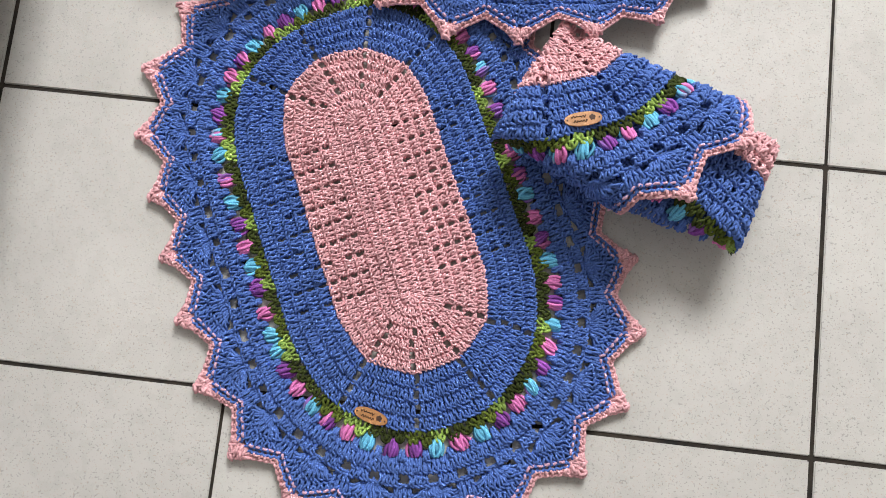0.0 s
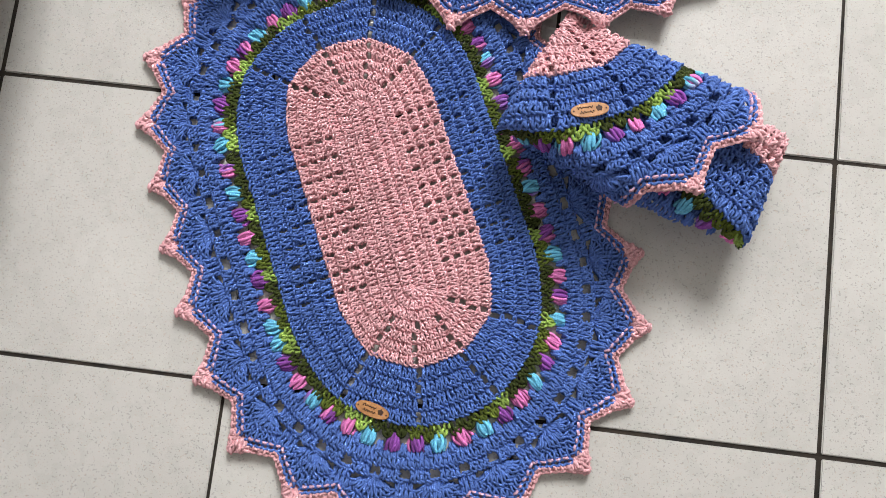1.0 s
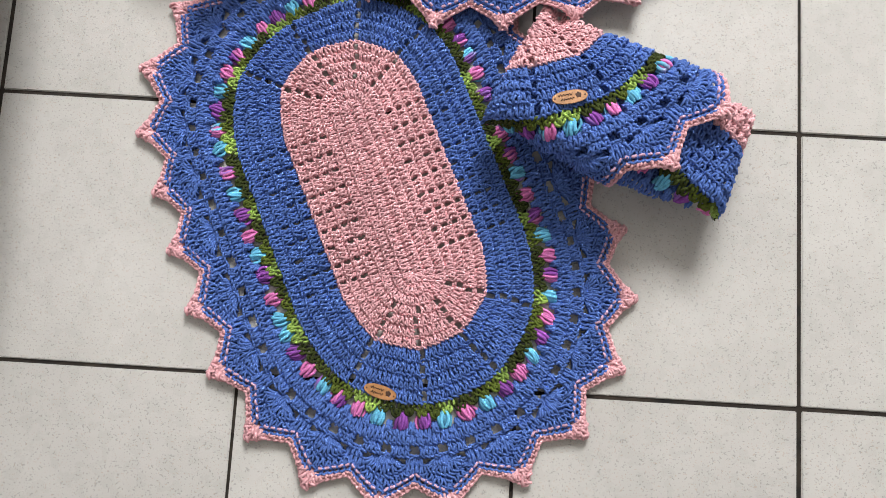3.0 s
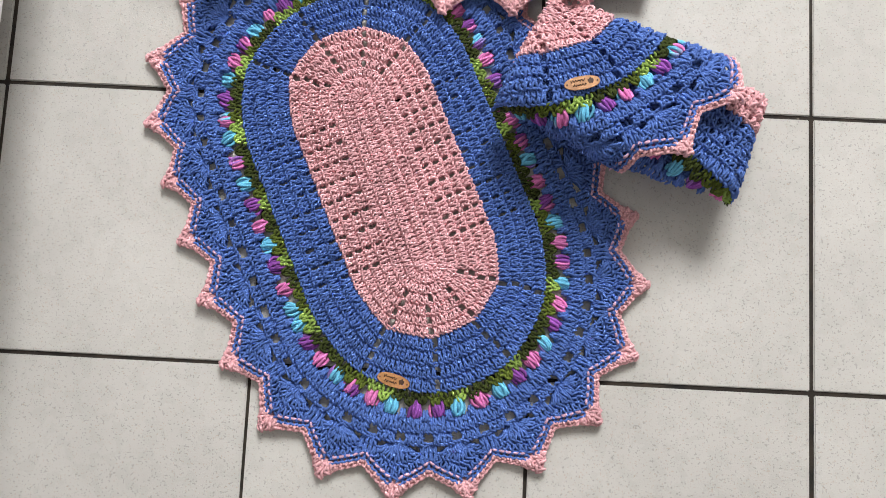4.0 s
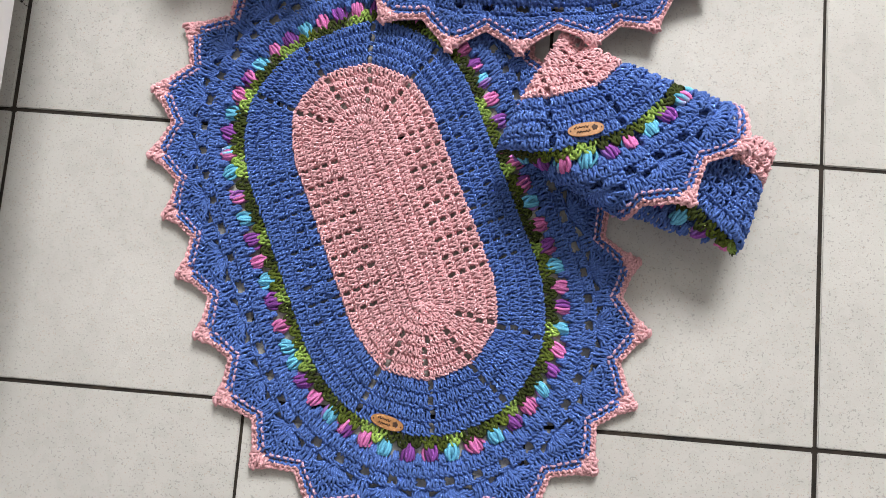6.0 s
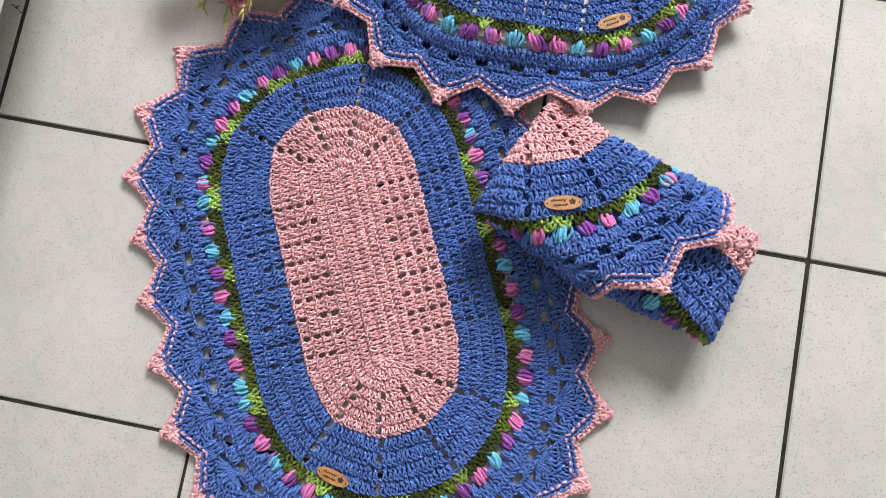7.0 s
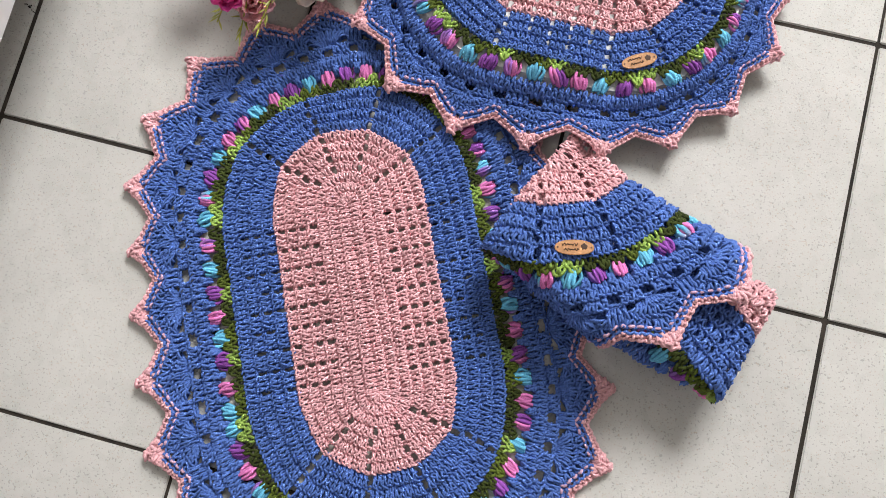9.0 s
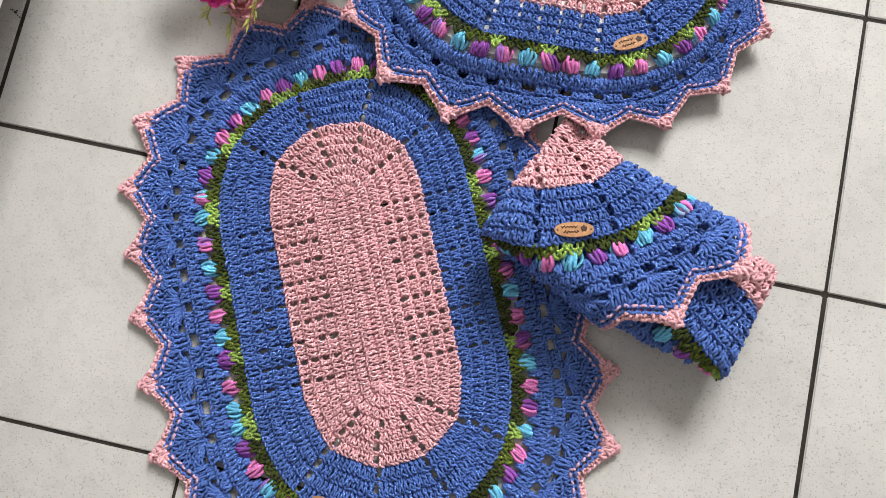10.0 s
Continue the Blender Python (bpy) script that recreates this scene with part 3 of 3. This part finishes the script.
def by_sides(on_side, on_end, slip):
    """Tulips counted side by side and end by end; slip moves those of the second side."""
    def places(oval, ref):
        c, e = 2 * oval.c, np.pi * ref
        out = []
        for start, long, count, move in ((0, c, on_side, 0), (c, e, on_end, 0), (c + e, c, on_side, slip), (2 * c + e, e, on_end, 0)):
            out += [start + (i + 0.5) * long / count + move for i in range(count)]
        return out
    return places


# ---- the large oval rug, flat on the tiles ----
def flat(v):
    """Laid by hand: the far end drawn in, the near end and one side a little let out."""
    w = v.copy()
    c = RUG1.c
    y = np.clip(v[:, 1], -c, c)
    out = np.stack((v[:, 0], v[:, 1] - y), -1)
    r = np.hypot(out[:, 0], out[:, 1])
    out /= np.maximum(r, 1e-6)[:, None]
    grow = np.clip((r - 0.09) / 0.065, 0, 1)
    far = np.clip((r - 0.18) / 0.08, 0, 1)
    up, down = np.maximum(out[:, 1], 0) ** 2, np.maximum(-out[:, 1], 0) ** 2
    left, right = np.maximum(-out[:, 0], 0), np.maximum(out[:, 0], 0) ** 2
    move = grow * (0.007 * down - 0.0155 * up * np.clip(1 - 1.6 * out[:, 0], 0, 1) - 0.006 * right) + far * (-0.009 * left * np.exp(-((v[:, 1] - 0.13) / 0.08) ** 2) - 0.005 * right + 0.006 * np.abs(out[:, 0] * out[:, 1]) * 2)
    w[:, :2] += out * move[:, None]
    w[:, 2] += 0.002 + 0.0012 * np.sin(v[:, 0] * 31 + 1.3) * np.sin(v[:, 1] * 27 + 0.4)
    return w, np.ones(len(v), bool)


RUG1 = Oval(0.108)
rug_one = tagged(new("oval_rug"), "blue and pink crocheted oval rug lying flat on white tiles", "rug")
rug_one.matrix_world = pose(-0.5045, -0.101, 0, 0, 0, 24.6)
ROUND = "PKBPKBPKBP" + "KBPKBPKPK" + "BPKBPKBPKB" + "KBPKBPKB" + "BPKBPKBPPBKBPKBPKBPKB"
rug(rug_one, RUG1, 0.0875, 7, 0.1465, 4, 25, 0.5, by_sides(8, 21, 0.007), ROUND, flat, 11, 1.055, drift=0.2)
tag(rug_one, pose(-0.0848, -0.2231, 0.0117, 0, 0, -39))


# ---- the smaller oval cover, draped over a low white seat ----
def draped(v):
    w = v.copy()
    c = RUG2.c
    y = np.clip(v[:, 1], -c, c)
    r = np.hypot(v[:, 0], v[:, 1] - y)
    # flat on the seat, then down its rim to the floor
    plan = np.interp(r, (0, 0.120, 0.150, 0.170, 0.195, 0.24), (0, 0.120, 0.146, 0.160, 0.178, 0.212))
    high = np.interp(r, (0, 0.138, 0.150, 0.165, 0.195, 0.24), (0.048, 0.047, 0.040, 0.028, 0.020, 0.0165))
    a = np.arctan2(v[:, 1] - y, v[:, 0])
    plan = plan + np.clip((r - 0.13) / 0.1, 0, 1) * (0.022 * np.maximum(np.cos(a - 2.61), 0) ** 3 + 0.005)
    f = plan / np.maximum(r, 1e-6)
    ripple = np.clip((r - 0.15) / 0.08, 0, 1)
    w[:, 0], w[:, 1] = v[:, 0] * f, y + (v[:, 1] - y) * f
    w[:, 2] += high + ripple * 0.004 * np.sin(a * 9 + v[:, 1] * 30)
    w[:, 2] += 0.026 * np.exp(-((w[:, 0] + 0.205) ** 2 + (w[:, 1] + 0.06) ** 2) / 0.035 ** 2)      # lifted over the tip of the folded rug
    return w, np.ones(len(v), bool)


RUG2 = Oval(0.051)
rug_two = tagged(new("seat_cover"), "smaller blue and pink crocheted cover draped over white board", "crochet cover")
rug_two.matrix_world = pose(-0.364, 0.322, 0, 0, 0, 90)
rug(rug_two, RUG2, 0.075, 6, 0.120, 4, 18, 0.55, even(42, 0.4), "KBP", draped, 23, 0.98, reach=0.0, side=-0.3, thick=0.88, columns={1: (40, 76, 112, 174), -1: (-36, -71, -106, -142, -175)}, filled=False)
tag(rug_two, pose(-0.103, -0.093, 0.0597, 0, 0, -62))

# rounded white board under the cover
bm = bmesh.new()
base = [bm.verts.new((*(RUG2.at(np.array([s]), 0.147, 0.147)[0][0]), 0)) for s in np.linspace(0, RUG2.length(0.147), 64, endpoint=False)]
face = bm.faces.new(base)
top = bmesh.ops.extrude_face_region(bm, geom=[face])
bmesh.ops.translate(bm, verts=[v for v in top["geom"] if isinstance(v, bmesh.types.BMVert)], vec=(0, 0, 0.045))
bmesh.ops.recalc_face_normals(bm, faces=bm.faces)
bmesh.ops.bevel(bm, geom=[e for e in bm.edges if min(v.co.z for v in e.verts) > 0.04], offset=0.008, segments=3, affect="EDGES")
board = tagged(part("board", bm, PLASTIC), "low rounded white plastic board under the crochet cover", "board")
board.matrix_world = pose(-0.364, 0.322, 0.0, 0, 0, 90)


# ---- the folded rug ----
def folded(apex, turn, creases, top, tight, roll, floor=0.012):
    """Lays the flat piece round apex, and rolls it down past each crease (a point and the way out of it)."""
    ca, sa = math.cos(radians(turn)), math.sin(radians(turn))

    def bend(v):
        x = apex[0] + v[:, 0] * ca - v[:, 1] * sa
        y = apex[1] + v[:, 0] * sa + v[:, 1] * ca
        keep = np.ones(len(v), bool)
        drop = np.zeros(len(v))
        push = np.zeros((len(v), 2))
        shrink = np.ones(len(v))
        curl = np.clip(0.24 * np.hypot(x - tight[0], y - tight[1]), 0.006, roll)
        for (qx, qy), (nx, ny), ease in creases:
            size = math.hypot(nx, ny)
            ux, uy = nx / size, ny / size
            d = (x - qx) * ux + (y - qy) * uy + curl * 0.75 - ease * np.exp(-(((x - tight[0]) / 0.04) ** 2))
            a = np.clip(d / curl, 0, 2.0)
            keep &= d < curl * 1.7
            drop += curl * (1 - np.cos(a))
            move = curl * np.sin(a) - np.maximum(d, 0)
            x, y = x + ux * move, y + uy * move
            push += np.stack((ux * np.sin(a), uy * np.sin(a)), -1) * v[:, 2:3]
            shrink *= np.cos(a)
        z = top(x, y) - drop + v[:, 2] * shrink
        keep &= z > floor - 0.008
        return np.stack((x + push[:, 0], y + push[:, 1], z), -1), keep
    return bend


def top_upper(x, y):
    r = np.hypot(x + 0.304, y - 0.114)
    return 0.034 + 0.058 * np.clip(r / 0.080, 0, 1) ** 0.8 - 0.10 * (y - 0.02) - 0.003 * np.clip((r - 0.13) / 0.11, 0, 1) + 0.0022 * np.sin(x * 60) * np.sin(y * 55)


def top_lower(x, y):
    return 0.074 + 0.003 * np.sin(x * 50 + 1) * np.sin(y * 45)


RUG3, RUG3_SIDE = Oval(0.001), Oval(0.055)
RAYS = {1: (35, 75, 115, 150), -1: (-27, -55.3, -83, -111, -140)}
rug_three = tagged(new("folded_rug"), "blue and pink crocheted rug folded into a plump wedge", "rug")
upper = folded((-0.352, 0.146), 0, (((-0.320, 0.110), (-0.930, 0.360), 0.0), ((-0.200, 0.051), (0.300, 0.954), 0.034), ((-0.371, -0.013), (-0.450, -0.893), 0.0)), top_upper, (-0.308, 0.118), roll=0.028)
lower = folded((-0.066, 0.046), -126, (((-0.094, -0.004), (0.957, -0.290), 0), ((-0.125, -0.103), (-0.035, -0.121), 0), ((-0.126, 0.047), (0.046, 0.040), 0),
                                        ((-0.205, 0.030), (0.30, 0.95), 0), ((-0.240, 0.0), (-1.0, 0.3), 0)), top_lower, (-0.5, 0.118), roll=0.020)
rug(rug_three, RUG3, 0.113, 9, 0.172, 4, 20, 0.089, even(48, 0.48), "PKB", upper, 31, 0.95, 3, columns=RAYS, thick=0.92)
rug(rug_three, RUG3_SIDE, 0.088, 7, 0.157, 5, 21, 0.3, even(44, 0.2), "KBP", lower, 37, 0.95, 2, thick=0.92)


# the layers of the same rug folded in beneath
def beneath(bend):
    def under(v):
        w = v * (0.97, 0.97, 1.0)
        w[:, 2] -= 0.011
        return bend(w)
    return under


for oval, bend, r0, r1, count, mat, hue in ((RUG3, upper, 0.0, 0.113, 9, PINK, "pink"), (RUG3, upper, 0.113, 0.248, 9, BLUE, "blue"),
                                            (RUG3_SIDE, lower, 0.0, 0.088, 7, PINK, "pink"), (RUG3_SIDE, lower, 0.088, 0.200, 8, BLUE, "blue")):
    c = Cloth()
    rings(c, oval, r0, r1, count, np.random.default_rng(41), 99, 4, 1, (), columns=RAYS)
    c.mesh("inner_layer", mat, beneath(bend), rug_three, hue + " crocheted layer folded in beneath")
tag(rug_three, pose(-0.297, -0.006, 0.1062, 0, 0, 13) @ pose(0, 0, 0, -5, 0, 0))


# ---- flowers ----
def petal(length, width, cup, curl):
    bm = bmesh.new()
    rows = []
    for i in range(6):
        u = i / 5
        half = width * math.sin(math.pi * (0.08 + 0.80 * u ** 0.8))
        rows.append([bm.verts.new((x * half, length * u, cup * u * u + curl * x * x * half * 12 * (0.4 + u) + 0.002 * math.sin(7 * u + 3 * x))) for x in (-1, -0.5, 0, 0.5, 1)])
    for a, b in zip(rows, rows[1:]):
        for j in range(4):
            bm.faces.new((a[j], a[j + 1], b[j + 1], b[j])).smooth = True
    bmesh.ops.solidify(bm, geom=bm.faces[:], thickness=0.0006)
    me = bpy.data.meshes.new("petal")
    bm.to_mesh(me)
    bm.free()
    return me


def blossom(parent, place, tilt, turn, mat, size, name, label, layers=((5, 26), (6, 55), (7, 82))):
    head = new(name)
    head.parent = parent
    tagged(head, label)
    head.matrix_local = pose(*place, tilt, 0, turn)
    data = petal(size, size * 0.48, size * 0.25, 0.03)
    data.materials.append(mat)
    for k, (count, open_by) in enumerate(layers):
        for i in range(count):
            ob = new("petal", data)
            ob.parent = head
            ob.matrix_local = pose(0, 0, 0, 0, 0, 360 * i / count + 25 * k + random.uniform(-8, 8)) @ pose(0, 0.002, 0, 90 - open_by + random.uniform(-7, 7)) @ Matrix.Scale(0.72 + 0.14 * k, 4)


def sprig(parent, start, end, leaves, length):
    v, f, _ = tubes(np.array([smooth_line((start, tuple((a + b) / 2 + d for a, b, d in zip(start, end, (0.004, -0.004, 0.012))), end), 8)]), 0.0009, 5)
    verts, faces = v.tolist(), f.tolist()
    a, b = Vector(start), Vector(end)
    for i in range(leaves):
        u = 0.35 + 0.65 * i / leaves
        p = a.lerp(b, u)
        way = ((b - a).normalized() + Vector((random.uniform(-0.9, 0.9), random.uniform(-0.9, 0.9), random.uniform(-0.3, 0.7)))).normalized() * length
        side = way.cross(Vector((0.2, 0.1, 1))).normalized() * 0.0011
        up = way.cross(side).normalized() * 0.0007
        n = len(verts)
        verts += [tuple(p + q) for q in (-side * 0.4, side * 0.4, way * 0.55 + side, way, way * 0.55 - side, way * 0.5 + up)]
        faces += [(n, n + 1, n + 5), (n + 1, n + 2, n + 5), (n + 2, n + 3, n + 5), (n + 3, n + 4, n + 5), (n + 4, n, n + 5), (n, n + 4, n + 3, n + 2, n + 1)]
    me = bpy.data.meshes.new("sprig")
    me.from_pydata(verts, [], faces)
    me.materials.append(SPRIG)
    ob = new("sprig", me)
    ob.parent = parent


bouquet = tagged(new("flower_pot"), "artificial pink and cream flowers with green sprigs in an added brown pot", "flower pot")
bouquet.matrix_world = pose(-0.690, 0.285, 0.0)
bm = bmesh.new()
# added pot, made wide and dark brown to fill the gap between the blossoms
profile = ((0.0, 0.0), (0.050, 0.0), (0.056, 0.005), (0.078, 0.038), (0.086, 0.050), (0.081, 0.051), (0.070, 0.036), (0.0, 0.030))
rings_of = [[bm.verts.new((r * math.cos(a), r * math.sin(a), z)) for a in np.linspace(0, 2 * math.pi, 28, endpoint=False)] for r, z in profile if r > 0]
for a, b in zip(rings_of, rings_of[1:]):
    for j in range(28):
        bm.faces.new((a[j], a[(j + 1) % 28], b[(j + 1) % 28], b[j])).smooth = True
bm.faces.new(rings_of[0][::-1]), bm.faces.new(rings_of[-1])
part("pot", bm, CERAMIC, bouquet)
blossom(bouquet, (-0.032, -0.104, 0.076), 8, -25, MAGENTA, 0.022, "magenta_blossom", "magenta silk blossom")
blossom(bouquet, (-0.012, -0.098, 0.058), 15, 8, ROSE, 0.024, "rose_blossom", "rose pink silk blossom")
blossom(bouquet, (0.046, -0.062, 0.066), 12, 25, CREAM, 0.032, "cream_blossom", "cream silk blossom")
# further blossoms out of view, added to cast shadow on the tile and rug edge
for x, y, z, mat, kind in ((-0.045, 0.005, 0.085, ROSE, "rose"), (0.045, 0.0, 0.085, CREAM, "cream"), (0.0, -0.025, 0.080, MAGENTA, "magenta"), (0.08, 0.03, 0.09, ROSE, "rose"), (-0.083, -0.034, 0.075, MAGENTA, "magenta")):
    blossom(bouquet, (x, y, z), 5, x * 900, mat, 0.036, kind + "_blossom", {"rose": "rose pink", "cream": "cream", "magenta": "magenta"}[kind] + " silk blossom")
blossom(bouquet, (0.0, 0.03, 0.105), 20, 0, ROSE, 0.034, "rose_blossom", "rose pink silk blossom")
blossom(bouquet, (0.01, 0.065, 0.12), 10, 40, MAGENTA, 0.04, "magenta_blossom", "magenta silk blossom")
blossom(bouquet, (-0.060, 0.05, 0.14), 25, -70, MAGENTA, 0.032, "magenta_blossom", "magenta silk blossom")
for a, b in (((-0.03, -0.03, 0.07), (-0.050, -0.130, 0.055)), ((-0.02, -0.04, 0.07), (-0.022, -0.140, 0.050)), ((-0.03, -0.02, 0.08), (-0.10, -0.06, 0.09)), ((0.02, -0.04, 0.075), (0.0, -0.128, 0.06))):
    sprig(bouquet, a, b, 16, 0.016)

# crumbs of dirt on the tile beside the cabinet
bm = bmesh.new()
for n in range(9):
    r = random.uniform(0.0009, 0.0019)
    spot = pose(-1.004 + random.uniform(-0.009, 0.012), 0.139 + random.uniform(-0.006, 0.006), 0.0002, 0, 0, random.uniform(0, 180)) @ Matrix.Diagonal((r, r * random.uniform(0.5, 1.0), 0.0006, 1))
    bmesh.ops.create_icosphere(bm, subdivisions=1, radius=1, matrix=spot)
tagged(part("dirt_crumbs", bm, GROUT), "tiny black crumbs of dirt on a white tile", "dirt", kind="stuff")

# ---- tiled floor ----
SIZE, GAP = 0.33, 0.0046
floor = tagged(part("floor", box(WEST - 0.1, EAST + 0.1, SOUTH - 0.1, NORTH + 0.12, -0.06, -0.0022), GROUT), "white speckled ceramic tile floor with dark grout", "floor", kind="structure")
tile_meshes = []
for n in range(5):
    bm = box(-SIZE / 2 + GAP / 2, SIZE / 2 - GAP / 2, -SIZE / 2 + GAP / 2, SIZE / 2 - GAP / 2, -0.008, 0.0, 0.0012, 2)
    me = bpy.data.meshes.new("tile")
    bm.to_mesh(me)
    bm.free()
    me.materials.append(TILE)
    tile_meshes.append(me)
for i in range(-5, 8):
    for j in range(-5, 10):
        ob = new("tile", tile_meshes[(i + j) % 5])
        ob.parent = floor
        ob.matrix_local = pose((i + 0.5) * SIZE + random.uniform(-0.0006, 0.0006), (j + 0.5) * SIZE + random.uniform(-0.0006, 0.0006), random.uniform(-0.0003, 0), random.uniform(-0.05, 0.05), random.uniform(-0.05, 0.05), random.uniform(-0.1, 0.1))
